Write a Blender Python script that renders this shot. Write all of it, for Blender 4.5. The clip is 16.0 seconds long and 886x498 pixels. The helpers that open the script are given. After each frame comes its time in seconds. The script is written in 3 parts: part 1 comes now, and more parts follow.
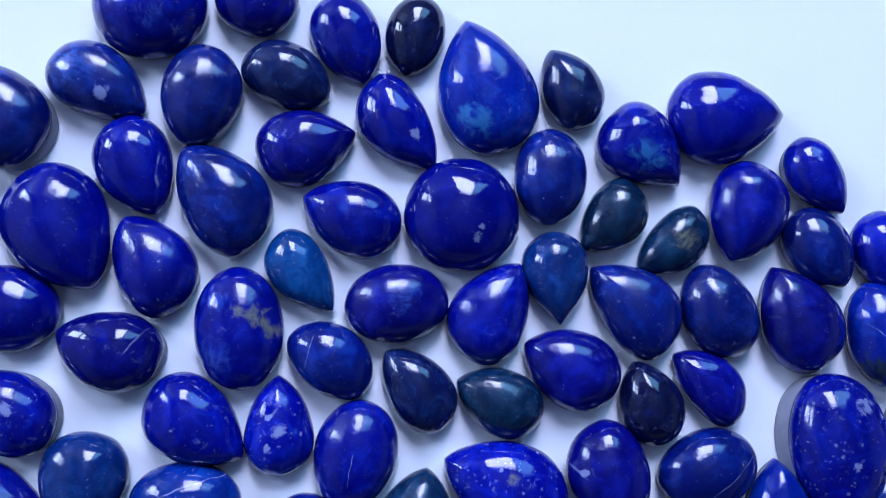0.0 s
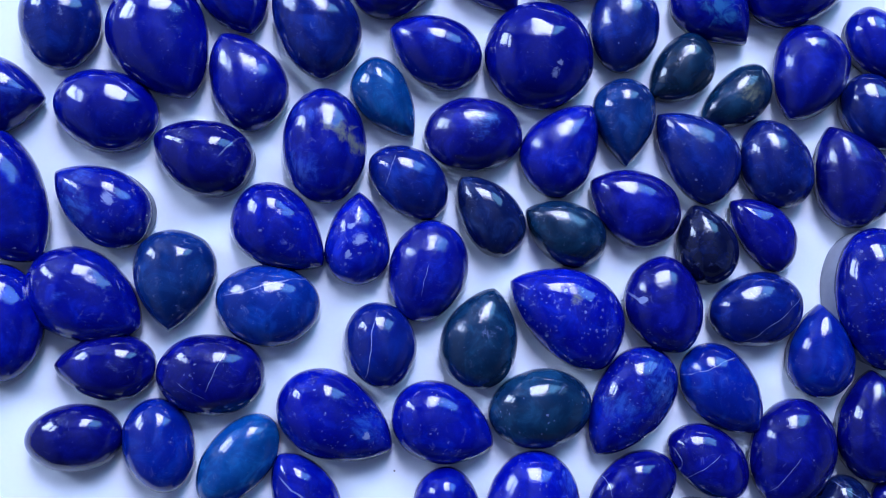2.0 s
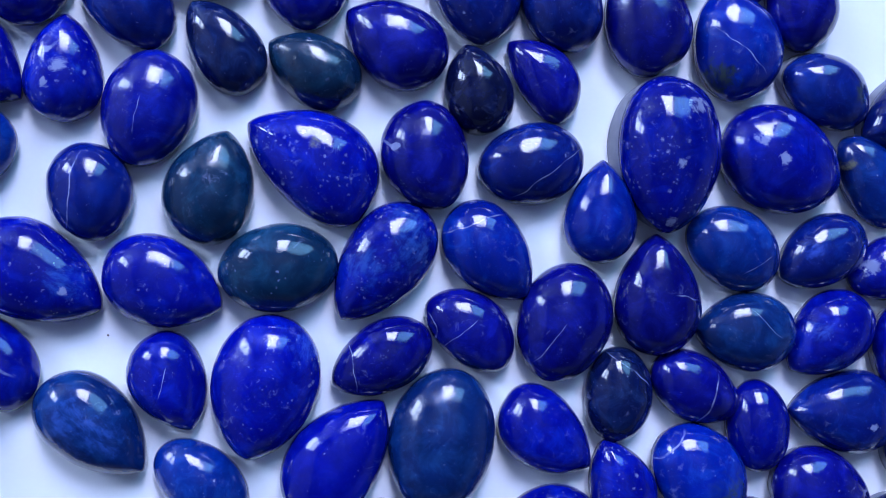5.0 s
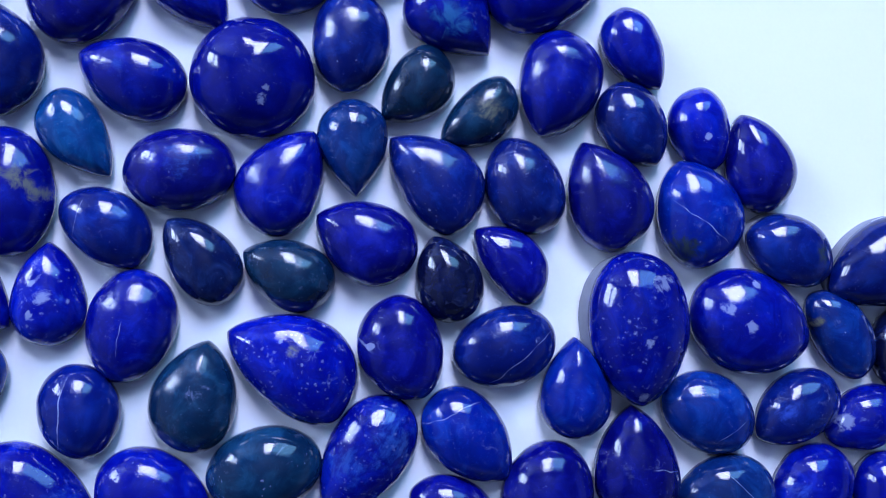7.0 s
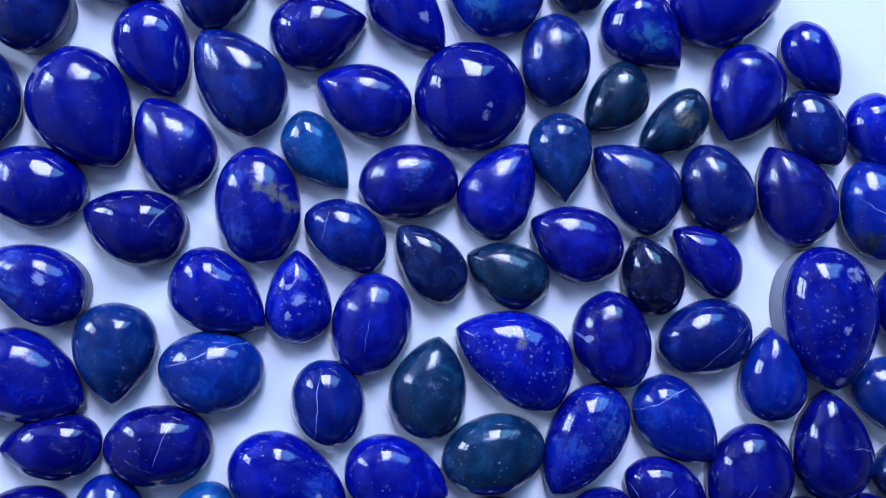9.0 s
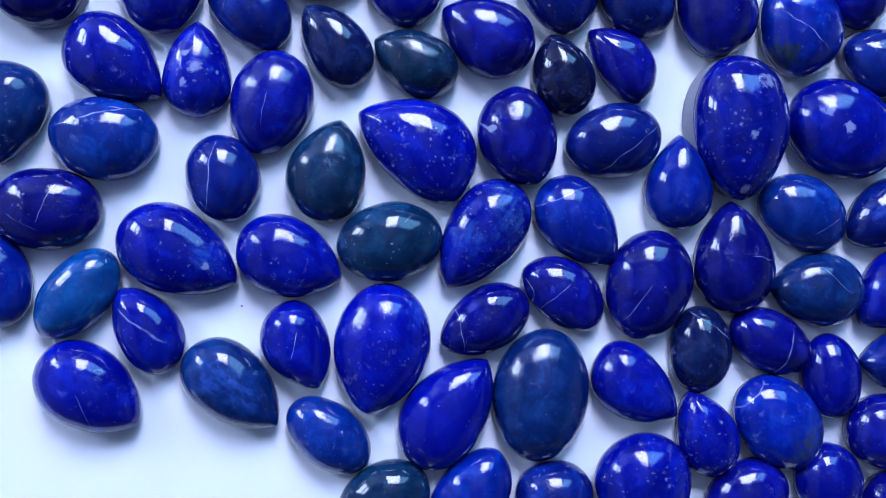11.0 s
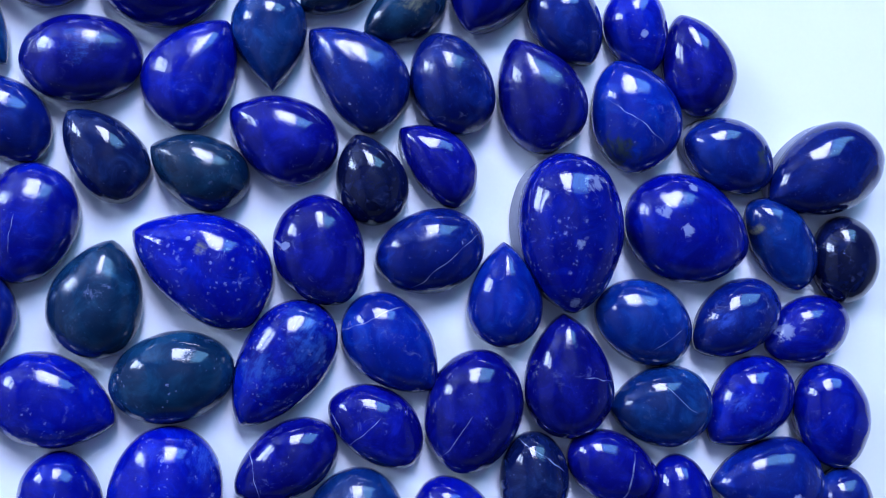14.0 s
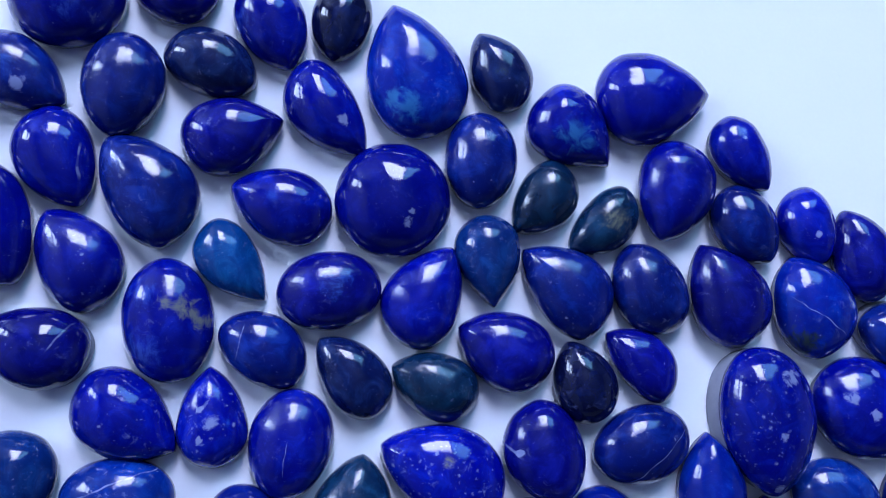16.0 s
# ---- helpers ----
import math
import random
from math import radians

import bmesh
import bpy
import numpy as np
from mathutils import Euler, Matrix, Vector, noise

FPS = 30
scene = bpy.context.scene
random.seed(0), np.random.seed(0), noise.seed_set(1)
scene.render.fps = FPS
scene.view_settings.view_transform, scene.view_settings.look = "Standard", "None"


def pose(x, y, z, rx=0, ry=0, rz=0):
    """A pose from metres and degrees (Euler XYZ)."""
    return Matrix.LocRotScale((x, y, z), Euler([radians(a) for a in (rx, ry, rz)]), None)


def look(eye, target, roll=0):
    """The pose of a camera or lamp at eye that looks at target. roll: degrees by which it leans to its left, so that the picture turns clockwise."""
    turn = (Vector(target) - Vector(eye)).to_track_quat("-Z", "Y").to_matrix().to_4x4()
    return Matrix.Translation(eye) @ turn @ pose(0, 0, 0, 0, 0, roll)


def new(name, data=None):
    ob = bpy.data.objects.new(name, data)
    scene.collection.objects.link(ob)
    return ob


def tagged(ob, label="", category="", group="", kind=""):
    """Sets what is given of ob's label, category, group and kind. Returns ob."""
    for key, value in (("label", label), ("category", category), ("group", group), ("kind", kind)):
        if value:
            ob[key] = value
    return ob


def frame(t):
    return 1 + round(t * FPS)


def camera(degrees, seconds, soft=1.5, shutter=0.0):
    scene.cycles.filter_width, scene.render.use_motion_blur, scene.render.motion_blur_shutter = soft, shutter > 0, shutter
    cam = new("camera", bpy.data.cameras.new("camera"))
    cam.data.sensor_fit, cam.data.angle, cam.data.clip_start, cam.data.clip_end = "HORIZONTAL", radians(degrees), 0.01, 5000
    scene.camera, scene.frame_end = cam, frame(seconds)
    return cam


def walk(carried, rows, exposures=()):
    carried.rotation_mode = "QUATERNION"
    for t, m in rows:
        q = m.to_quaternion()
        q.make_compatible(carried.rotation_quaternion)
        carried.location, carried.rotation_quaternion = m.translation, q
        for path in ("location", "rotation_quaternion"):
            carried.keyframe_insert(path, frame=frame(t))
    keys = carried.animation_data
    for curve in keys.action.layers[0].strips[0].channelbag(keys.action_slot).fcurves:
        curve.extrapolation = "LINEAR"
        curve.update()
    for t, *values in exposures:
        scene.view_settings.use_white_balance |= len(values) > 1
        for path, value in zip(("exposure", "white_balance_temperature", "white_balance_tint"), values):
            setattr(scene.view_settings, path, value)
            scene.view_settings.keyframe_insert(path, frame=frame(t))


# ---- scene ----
# ---------------------------------------------------------------- camera
cam = camera(58.49, 16.0, soft=0.5)
PATH = [
    (0, pose(-0.01249, 0.01687, 0.13493, 7.303, -5.133, 1.312)),
    (0.5, pose(-0.01871, 0.01281, 0.13826, 7.229, -4.545, 1.843)),
    (1, pose(-0.02276, 0.00435, 0.14217, 6.994, -4.377, 3.008)),
    (1.5, pose(-0.02319, -0.00096, 0.14152, 6.829, -4.523, 3.559)),
    (2, pose(-0.02394, -0.00977, 0.13834, 5.296, -5.369, 4.756)),
    (2.5, pose(-0.02206, -0.01363, 0.13412, 3.054, -6.160, 4.836)),
    (3, pose(-0.01931, -0.01709, 0.13095, 1.925, -6.269, 5.068)),
    (3.5, pose(-0.01563, -0.01799, 0.13017, 0.443, -6.950, 5.210)),
    (4, pose(-0.00434, -0.02515, 0.12745, 0.939, -6.691, 6.060)),
    (4.2, pose(0.00075, -0.02790, 0.12664, 1.184, -7.009, 6.317)),
    (6.3, pose(0.01986, 0.00108, 0.12470, 1.587, -8.820, 3.015)),
    (6.5, pose(0.01931, 0.00368, 0.12615, 1.550, -8.218, 2.819)),
    (7, pose(0.01805, 0.00639, 0.13094, 3.087, -7.174, 2.037)),
    (7.5, pose(0.00900, 0.01195, 0.13400, 4.312, -6.417, 0.911)),
    (8, pose(0.00042, 0.01195, 0.13679, 5.218, -5.745, 0.237)),
    (8.2, pose(-0.00717, 0.01299, 0.13848, 4.957, -5.707, 0.259)),
    (10.3, pose(-0.01708, -0.02147, 0.13908, 3.313, -4.361, 2.169)),
    (10.5, pose(-0.01348, -0.02216, 0.13708, 2.769, -5.232, 2.411)),
    (11, pose(0.00237, -0.02783, 0.13645, 1.782, -5.918, 3.699)),
    (11.5, pose(0.01177, -0.03009, 0.13515, 2.357, -7.172, 4.177)),
    (12, pose(0.01894, -0.03060, 0.12687, 0.516, -8.137, 4.625)),
    (12.5, pose(0.02379, -0.02511, 0.12432, 0.710, -8.851, 3.988)),
    (13, pose(0.02821, -0.02132, 0.12260, 1.055, -9.379, 3.509)),
    (13.5, pose(0.02974, -0.01598, 0.12217, 2.099, -9.612, 3.049)),
    (14, pose(0.02810, -0.00821, 0.12488, 2.874, -8.763, 1.996)),
    (14.5, pose(0.02550, 0.00277, 0.12773, 4.023, -8.179, 0.379)),
    (15, pose(0.01968, 0.00950, 0.13057, 4.717, -7.798, -0.180)),
    (15.5, pose(0.00832, 0.01354, 0.13292, 5.333, -7.907, -0.241)),
    (16, pose(-0.00739, 0.01590, 0.13522, 6.866, -7.678, -0.516)),
]
walk(cam, PATH, exposures=[(0, -0.04), (1.5, 0.08), (3, 0.16), (4.2, 0.14), (7, 0.14), (8.2, 0.06), (10.3, 0.10), (12.5, 0.41), (14.5, 0.10), (16, -0.06)])

# ---------------------------------------------------------------- sky and window light
world = bpy.data.worlds.new("sky")
world.use_nodes = True
scene.world = world
sky = world.node_tree.nodes.new("ShaderNodeTexSky")
sky.sky_type, sky.sun_disc = "NISHITA", False
sky.sun_elevation, sky.sun_rotation = radians(40), radians(200)
backdrop = world.node_tree.nodes["Background"]
backdrop.inputs["Strength"].default_value = 0.12
world.node_tree.links.new(sky.outputs[0], backdrop.inputs["Color"])


def window_light(name, m, width, height, watts, colour):
    lamp = bpy.data.lights.new(name, "AREA")
    lamp.shape, lamp.size, lamp.size_y, lamp.energy, lamp.color = "RECTANGLE", width, height, watts, colour
    ob = new(name, lamp)
    ob.matrix_world = m
    return ob


# daylight in the openings: a bright pane and a bluer one to the north, a dim one to the west
AM, AT = 0.27, 1.57  # mullion and transom of the north window
window_light("daylight_bright", look((-0.025, 1.19, 1.17), (-0.025, 0, 1.17)), 0.59, 1.18, 70.0, (0.555, 0.638, 1.0))
window_light("daylight_blue", look((0.605, 1.19, 1.17), (0.605, 0, 1.17)), 0.67, 1.18, 18.0, (0.2, 0.53, 1.0))
window_light("daylight_west", look((-1.34, 0.725, 0.81), (0, 0.725, 0.81)), 0.55, 0.9, 42.0, (0.515, 0.66, 1.0))


# ---------------------------------------------------------------- materials
class Nodes:
    """A small builder for node materials."""

    def __init__(self, name):
        self.mat = bpy.data.materials.new(name)
        self.mat.use_nodes = True
        self.tree = self.mat.node_tree
        self.bsdf = self.tree.nodes["Principled BSDF"]

    def put(self, socket, value):
        if isinstance(value, bpy.types.NodeSocket):
            self.tree.links.new(value, socket)
        elif value is not None:
            socket.default_value = value

    def set(self, **values):
        for key, value in values.items():
            self.put(self.bsdf.inputs[key.replace("_", " ")], value)
        return self

    def coords(self, shift=False):
        at = self.tree.nodes.new("ShaderNodeTexCoord").outputs["Object"]
        if not shift:
            return at
        info = self.tree.nodes.new("ShaderNodeObjectInfo").outputs["Random"]
        return self.vec("ADD", at, self.vec("SCALE", self.combine(info, info, info), None, scale=3.7))

    def combine(self, x, y, z):
        n = self.tree.nodes.new("ShaderNodeCombineXYZ")
        for socket, value in zip(n.inputs, (x, y, z)):
            self.put(socket, value)
        return n.outputs[0]

    def vec(self, op, a, b=None, scale=None):
        n = self.tree.nodes.new("ShaderNodeVectorMath")
        n.operation = op
        self.put(n.inputs[0], a)
        self.put(n.inputs[1], b)
        if scale is not None:
            self.put(n.inputs["Scale"], scale)
        return n.outputs["Value"] if op in ("DOT_PRODUCT", "LENGTH", "DISTANCE") else n.outputs[0]

    def noise(self, at, scale, detail=3.0, rough=0.55, warp=0.0):
        n = self.tree.nodes.new("ShaderNodeTexNoise")
        self.put(n.inputs["Vector"], at)
        n.inputs["Scale"].default_value, n.inputs["Detail"].default_value = scale, detail
        n.inputs["Roughness"].default_value, n.inputs["Distortion"].default_value = rough, warp
        return n.outputs[0]

    def cells(self, at, scale, jitter=1.0):
        n = self.tree.nodes.new("ShaderNodeTexVoronoi")
        self.put(n.inputs["Vector"], at)
        n.inputs["Scale"].default_value, n.inputs["Randomness"].default_value = scale, jitter
        return n.outputs["Distance"]

    def math(self, op, a, b=None):
        n = self.tree.nodes.new("ShaderNodeMath")
        n.operation = op
        self.put(n.inputs[0], a)
        self.put(n.inputs[1], b)
        return n.outputs[0]

    def ramp(self, value, low, high, to_low=0.0, to_high=1.0):
        n = self.tree.nodes.new("ShaderNodeMapRange")
        n.interpolation_type = "SMOOTHSTEP"
        for socket, v in zip(n.inputs, (value, low, high, to_low, to_high)):
            self.put(socket, v)
        return n.outputs[0]

    def mix(self, factor, a, b):
        n = self.tree.nodes.new("ShaderNodeMix")
        n.data_type = "RGBA"
        self.put(n.inputs[0], factor)
        self.put(n.inputs[6], (*a, 1) if isinstance(a, tuple) else a)
        self.put(n.inputs[7], (*b, 1) if isinstance(b, tuple) else b)
        return n.outputs[2]

    def bump(self, height, strength, distance):
        n = self.tree.nodes.new("ShaderNodeBump")
        n.inputs["Strength"].default_value, n.inputs["Distance"].default_value = strength, distance
        self.put(n.inputs["Height"], height)
        self.put(self.bsdf.inputs["Normal"], n.outputs[0])
        self.put(self.bsdf.inputs["Coat Normal"], n.outputs[0])
        return self


# name of the tone, body colour, lighter clouds
TONES = {
    "U": ("deep ultramarine", (0.000589, 0.00281, 0.234), (0.00294, 0.0175, 0.415)),
    "V": ("dark violet-blue", (0.00147, 0.00211, 0.148), (0.00515, 0.0105, 0.284)),
    "D": ("dusky blue", (0.00147, 0.00842, 0.145), (0.00515, 0.0316, 0.278)),
    "N": ("dark navy", (0.00221, 0.00421, 0.0322), (0.00662, 0.0154, 0.085)),
    "B": ("bright royal blue", (0.000736, 0.0133, 0.278), (0.00442, 0.0491, 0.432)),
    "T": ("teal-blue", (0.0015, 0.05, 0.226), (0.008, 0.12, 0.373)),
    "C": ("medium blue", (0.0012, 0.02, 0.206), (0.006, 0.06, 0.36)),
    "K": ("slate teal", (0.002, 0.021, 0.138), (0.008, 0.058, 0.249)),
    "M": ("mottled navy", (0.0022, 0.0075, 0.0655), (0.012, 0.035, 0.147)),
    "G": ("dark greenish navy", (0.00221, 0.019, 0.06), (0.00736, 0.05, 0.118)),
}
# colours of the inclusions; haze also paints highlight grain on one stone
INCLUSIONS = {"calcite": (0.25, 0.29, 0.52), "teal": (0.03, 0.17, 0.42), "moss": (0.03, 0.05, 0.035), "gold": (0.19, 0.19, 0.12), "olive": (0.2, 0.21, 0.16), "haze": (0.025, 0.09, 0.42), "dark": (0.006, 0.008, 0.02), "pale": (0.03, 0.08, 0.46)}
MADE = {}


def lapis(tone, specks=0.05, clouds=0.5, veins=(), patches=(), scratched=0.0):
    """Polished lapis. specks: how many pale flecks; clouds: how mottled; veins: thin pale lines (angle, offset, half
    width, middle along the line and reach in mm);
    patches: blots (x, y, radius in mm, kind) of another mineral, on one stone the painted grain of a highlight."""
    key = (tone, specks, clouds, veins, patches, scratched)
    if key in MADE:
        return MADE[key]
    n = Nodes("lapis")
    at, loose = n.coords(), n.coords(shift=True)
    info = n.tree.nodes.new("ShaderNodeObjectInfo").outputs["Random"]
    _, body, light = TONES[tone]
    cloud = n.noise(loose, 230.0, 5.0, 0.62, 0.8)
    grain = n.noise(loose, 1300.0, 4.0, 0.6)
    colour = n.mix(n.math("MULTIPLY", n.ramp(cloud, 0.42, 0.72), min(1.0, 0.1 + clouds * 1.7)), body, light)
    colour = n.mix(n.ramp(n.noise(loose, 150.0, 3.0), 0.38, 0.64, 0.45, 0.0), colour, tuple(c * 0.45 for c in body))
    colour = n.mix(n.ramp(grain, 0.58, 0.8, 0.0, 0.3 * (0.4 + clouds)), colour, tuple(c * 1.5 + 0.012 for c in light))
    haze = n.ramp(n.noise(loose, 520.0, 4.0, 0.7, 0.5), 0.56, 0.8, 0.0, 0.24 + 0.32 * clouds)
    colour = n.mix(n.math("MULTIPLY", haze, n.ramp(n.noise(loose, 120.0, 2.0), 0.42, 0.62)), colour, INCLUSIONS["calcite"])
    if specks:
        jog = n.vec("ADD", loose, n.vec("SCALE", n.combine(grain, n.noise(loose, 1900.0, 2.0), grain), None, scale=0.0010))
        crowd = n.ramp(n.noise(loose, 260.0, 3.0, 0.65), 0.4, 0.66, 0.4, 0.0)
        big = n.ramp(n.math("ADD", n.cells(jog, 560.0), crowd), 0.0, 0.14 + 0.38 * specks, 0.95, 0.0)
        small = n.ramp(n.math("ADD", n.cells(jog, 1150.0), n.ramp(n.noise(loose, 420.0, 2.0), 0.42, 0.6, 0.3, 0.0)), 0.0, 0.16 + 0.38 * specks, 0.55, 0.0)
        colour = n.mix(n.math("MULTIPLY", n.math("MAXIMUM", big, small), n.ramp(grain, 0.3, 0.62, 0.45, 1.0)), colour, INCLUSIONS["calcite"])
    flaw = n.math("SUBTRACT", n.noise(at, 330.0, 5.0, 0.68, 0.6), 0.5)
    drift = n.math("SUBTRACT", n.noise(at, 140.0, 2.0), 0.5)
    streak = n.ramp(n.noise(n.vec("MULTIPLY", at, (1.0, 2.6, 1.0)), 420.0, 4.0, 0.65), 0.36, 0.62, 0.15, 1.0)
    for px, py, radius, kind in patches:
        gap = n.math("ADD", n.vec("DISTANCE", n.vec("MULTIPLY", at, (1, 1, 0)), (px / 1000, py / 1000, 0)), n.math("MULTIPLY", flaw, radius / 1000 * 5.0))
        spread = (0.5, 1.2, 0.85) if kind == "calcite" else (0.2, 1.5, 0.8) if kind in ("teal", "olive") else (0.1, 1.7, 0.75)
        mask = n.ramp(gap, radius / 1000 * spread[0], radius / 1000 * spread[1], spread[2], 0.0)
        colour = n.mix(mask if kind in ("calcite", "dark", "teal", "olive") else n.math("MULTIPLY", mask, streak), colour, INCLUSIONS[kind])
    for angle, offset, half, along, reach in veins:
        c, s = math.cos(radians(angle)), math.sin(radians(angle))
        side, run = n.vec("DOT_PRODUCT", at, (-s, c, 0)), n.vec("DOT_PRODUCT", at, (c, s, 0))
        gap = n.math("ABSOLUTE", n.math("ADD", n.math("SUBTRACT", side, offset / 1000), n.math("MULTIPLY", drift, 0.0025)))
        ends = n.ramp(n.math("ABSOLUTE", n.math("SUBTRACT", run, along / 1000)), reach / 1000 * 0.75, reach / 1000 * 1.25, 1.0, 0.0)
        line = n.math("MULTIPLY", n.ramp(gap, half / 1000 * 0.3, half / 1000 * 1.6, 0.72, 0.0), n.ramp(n.noise(at, 520.0, 3.0), 0.36, 0.58, 0.2, 1.0))
        colour = n.mix(n.math("MULTIPLY", line, ends), colour, INCLUSIONS["calcite"])
    shade = n.math("ADD", n.math("MULTIPLY", info, 0.36), 0.66)
    colour = n.vec("SCALE", colour, None, scale=shade)
    hair = n.noise(n.vec("MULTIPLY", loose, (1.0, 9.0, 1.0)), 260.0, 3.0, 0.6)
    cross = n.noise(n.vec("MULTIPLY", loose, (6.0, 1.0, 1.0)), 300.0, 3.0, 0.6)
    hairline = n.math("MAXIMUM", n.ramp(n.math("ABSOLUTE", n.math("SUBTRACT", hair, 0.5)), 0.0, 0.03, 1.0, 0.0),
                      n.ramp(n.math("ABSOLUTE", n.math("SUBTRACT", cross, 0.47)), 0.0, 0.02, 1.0, 0.0))
    pit = n.ramp(n.noise(loose, 1500.0, 3.0, 0.7), 0.6, 0.68)
    worn = 0.15 + 0.5 * scratched
    flawed = n.math("MULTIPLY", n.math("MAXIMUM", n.math("MULTIPLY", hairline, 0.6), pit), worn)
    polish = n.math("ADD", n.math("ADD", n.math("MULTIPLY", flawed, 0.22), 0.025), n.math("MULTIPLY", info, 0.03))
    sheen = n.ramp(n.noise(loose, 700.0, 4.0, 0.7), 0.3, 0.7, 0.09, 0.2 + 0.05 * scratched)
    n.set(Base_Color=colour, IOR=1.46, Specular_IOR_Level=0.13 + 0.1 * scratched, Roughness=sheen, Coat_Weight=1.0, Coat_IOR=1.41, Coat_Roughness=polish)
    relief = n.math("ADD", n.math("MULTIPLY", n.noise(loose, 330.0, 2.0), 0.6), n.math("MULTIPLY", grain, 0.06))
    n.bump(n.math("SUBTRACT", relief, n.math("MULTIPLY", flawed, 0.1)), 0.22, 0.00035)
    MADE[key] = n.mat
    return n.mat


def plain(name, dark, light, scale, rough, depth):
    n = Nodes(name)
    at = n.coords()
    grain, blotch = n.noise(at, scale, 5.0), n.noise(at, scale / 14, 3.0)
    n.set(Base_Color=n.mix(n.math("MULTIPLY", n.math("ADD", grain, blotch), 0.5), dark, light), Roughness=n.ramp(blotch, 0.2, 0.8, rough - 0.06, rough + 0.06))
    return n.bump(grain, 0.25, depth).mat


PAPER = plain("white_paper", (0.8, 0.805, 0.83), (0.86, 0.865, 0.88), 1400.0, 0.75, 0.00006)
PLASTER = plain("pale_blue_plaster", (0.4, 0.43, 0.5), (0.46, 0.49, 0.56), 60.0, 0.85, 0.001)
FLOORING = plain("oak_floor", (0.24, 0.15, 0.08), (0.36, 0.24, 0.14), 25.0, 0.45, 0.0005)
TABLE_WOOD = plain("beech_wood", (0.42, 0.29, 0.17), (0.52, 0.38, 0.24), 40.0, 0.4, 0.0003)
WINDOW_PAINT = plain("window_paint", (0.74, 0.74, 0.74), (0.8, 0.8, 0.8), 90.0, 0.4, 0.0002)
# unseen ceiling, coloured dark in place of the phone mirrored in the domes
CEILING_DARK = plain("darkened_ceiling", (0.11, 0.13, 0.16), (0.15, 0.17, 0.2), 30.0, 0.7, 0.0005)
GIRDLE = plain("ground_lapis", (0.06, 0.065, 0.12), (0.14, 0.15, 0.23), 900.0, 0.4, 0.00005)
CHALKY = plain("chalky_matrix", (0.13, 0.135, 0.18), (0.26, 0.265, 0.31), 900.0, 0.55, 0.00005)
CRUMB = plain("brown_chip", (0.1, 0.08, 0.075), (0.22, 0.17, 0.15), 3000.0, 0.6, 0.00005)


# ---------------------------------------------------------------- mesh helpers
def mesh_of(bm, name, material, smooth=False):
    bmesh.ops.recalc_face_normals(bm, faces=bm.faces)
    me = bpy.data.meshes.new(name)
    bm.to_mesh(me)
    bm.free()
    me.materials.append(material)
    if smooth:
        me.shade_smooth()
    return me


def boxes(*spans):
    """One bmesh of boxes, each given as (x0, x1, y0, y1, z0, z1)."""
    bm = bmesh.new()
    for x0, x1, y0, y1, z0, z1 in spans:
        m = Matrix.LocRotScale(((x0 + x1) / 2, (y0 + y1) / 2, (z0 + z1) / 2), None, (x1 - x0, y1 - y0, z1 - z0))
        bmesh.ops.create_cube(bm, size=1, matrix=m)
    return bm


def part(name, bm, material, parent, label=""):
    ob = new(name, mesh_of(bm, name, material))
    ob.parent = parent
    return tagged(ob, label)


def structure(name, bm, material, label=""):
    return tagged(new(name, mesh_of(bm, name, material)), label, kind="structure")


# ---------------------------------------------------------------- the room round the table, unseen, added to close it in
X0, X1, Y0, Y1, ZF, ZC, TH = -1.25, 3.0, -4.5, 1.1, -0.75, 1.95, 0.15
A0, A1, AZ0, AZ1 = -0.32, 0.94, 0.58, 1.76  # north window opening
B0, B1, BZ0, BZ1 = 0.45, 1.00, 0.36, 1.26  # west window opening
structure("floor", boxes((X0 - TH, X1 + TH, Y0 - TH, Y1 + TH, ZF - 0.1, ZF)), FLOORING)
structure("ceiling", boxes((X0 - TH, X1 + TH, Y0 - TH, Y1 + TH, ZC, ZC + 0.1)), CEILING_DARK)
structure("wall_north", boxes((X0, A0, Y1, Y1 + TH, ZF, ZC), (A1, X1, Y1, Y1 + TH, ZF, ZC), (A0, A1, Y1, Y1 + TH, ZF, AZ0), (A0, A1, Y1, Y1 + TH, AZ1, ZC)), PLASTER)
structure("wall_west", boxes((X0 - TH, X0, Y0 - TH, B0, ZF, ZC), (X0 - TH, X0, B1, Y1 + TH, ZF, ZC), (X0 - TH, X0, B0, B1, ZF, BZ0), (X0 - TH, X0, B0, B1, BZ1, ZC)), PLASTER)
structure("wall_east", boxes((X1, X1 + TH, Y0 - TH, Y1 + TH, ZF, ZC)), PLASTER)
structure("wall_south", boxes((X0, X1, Y0 - TH, Y0, ZF, ZC)), PLASTER)

window = structure("window_1", boxes((A0, A1, Y1 + 0.02, Y1 + 0.07, AZ0, AZ0 + 0.05), (A0, A1, Y1 + 0.02, Y1 + 0.07, AZ1 - 0.05, AZ1),
                                     (A0, A0 + 0.05, Y1 + 0.02, Y1 + 0.07, AZ0 + 0.05, AZ1 - 0.05), (A1 - 0.05, A1, Y1 + 0.02, Y1 + 0.07, AZ0 + 0.05, AZ1 - 0.05)), WINDOW_PAINT)
part("mullion", boxes((AM - 0.03, AM + 0.03, Y1 + 0.015, Y1 + 0.065, AZ0 + 0.05, AZ1 - 0.05)), WINDOW_PAINT, window)
part("transom", boxes((A0 + 0.05, AM - 0.03, Y1 + 0.02, Y1 + 0.06, AT - 0.035, AT + 0.035), (AM + 0.03, A1 - 0.05, Y1 + 0.02, Y1 + 0.06, AT - 0.035, AT + 0.035)), WINDOW_PAINT, window)
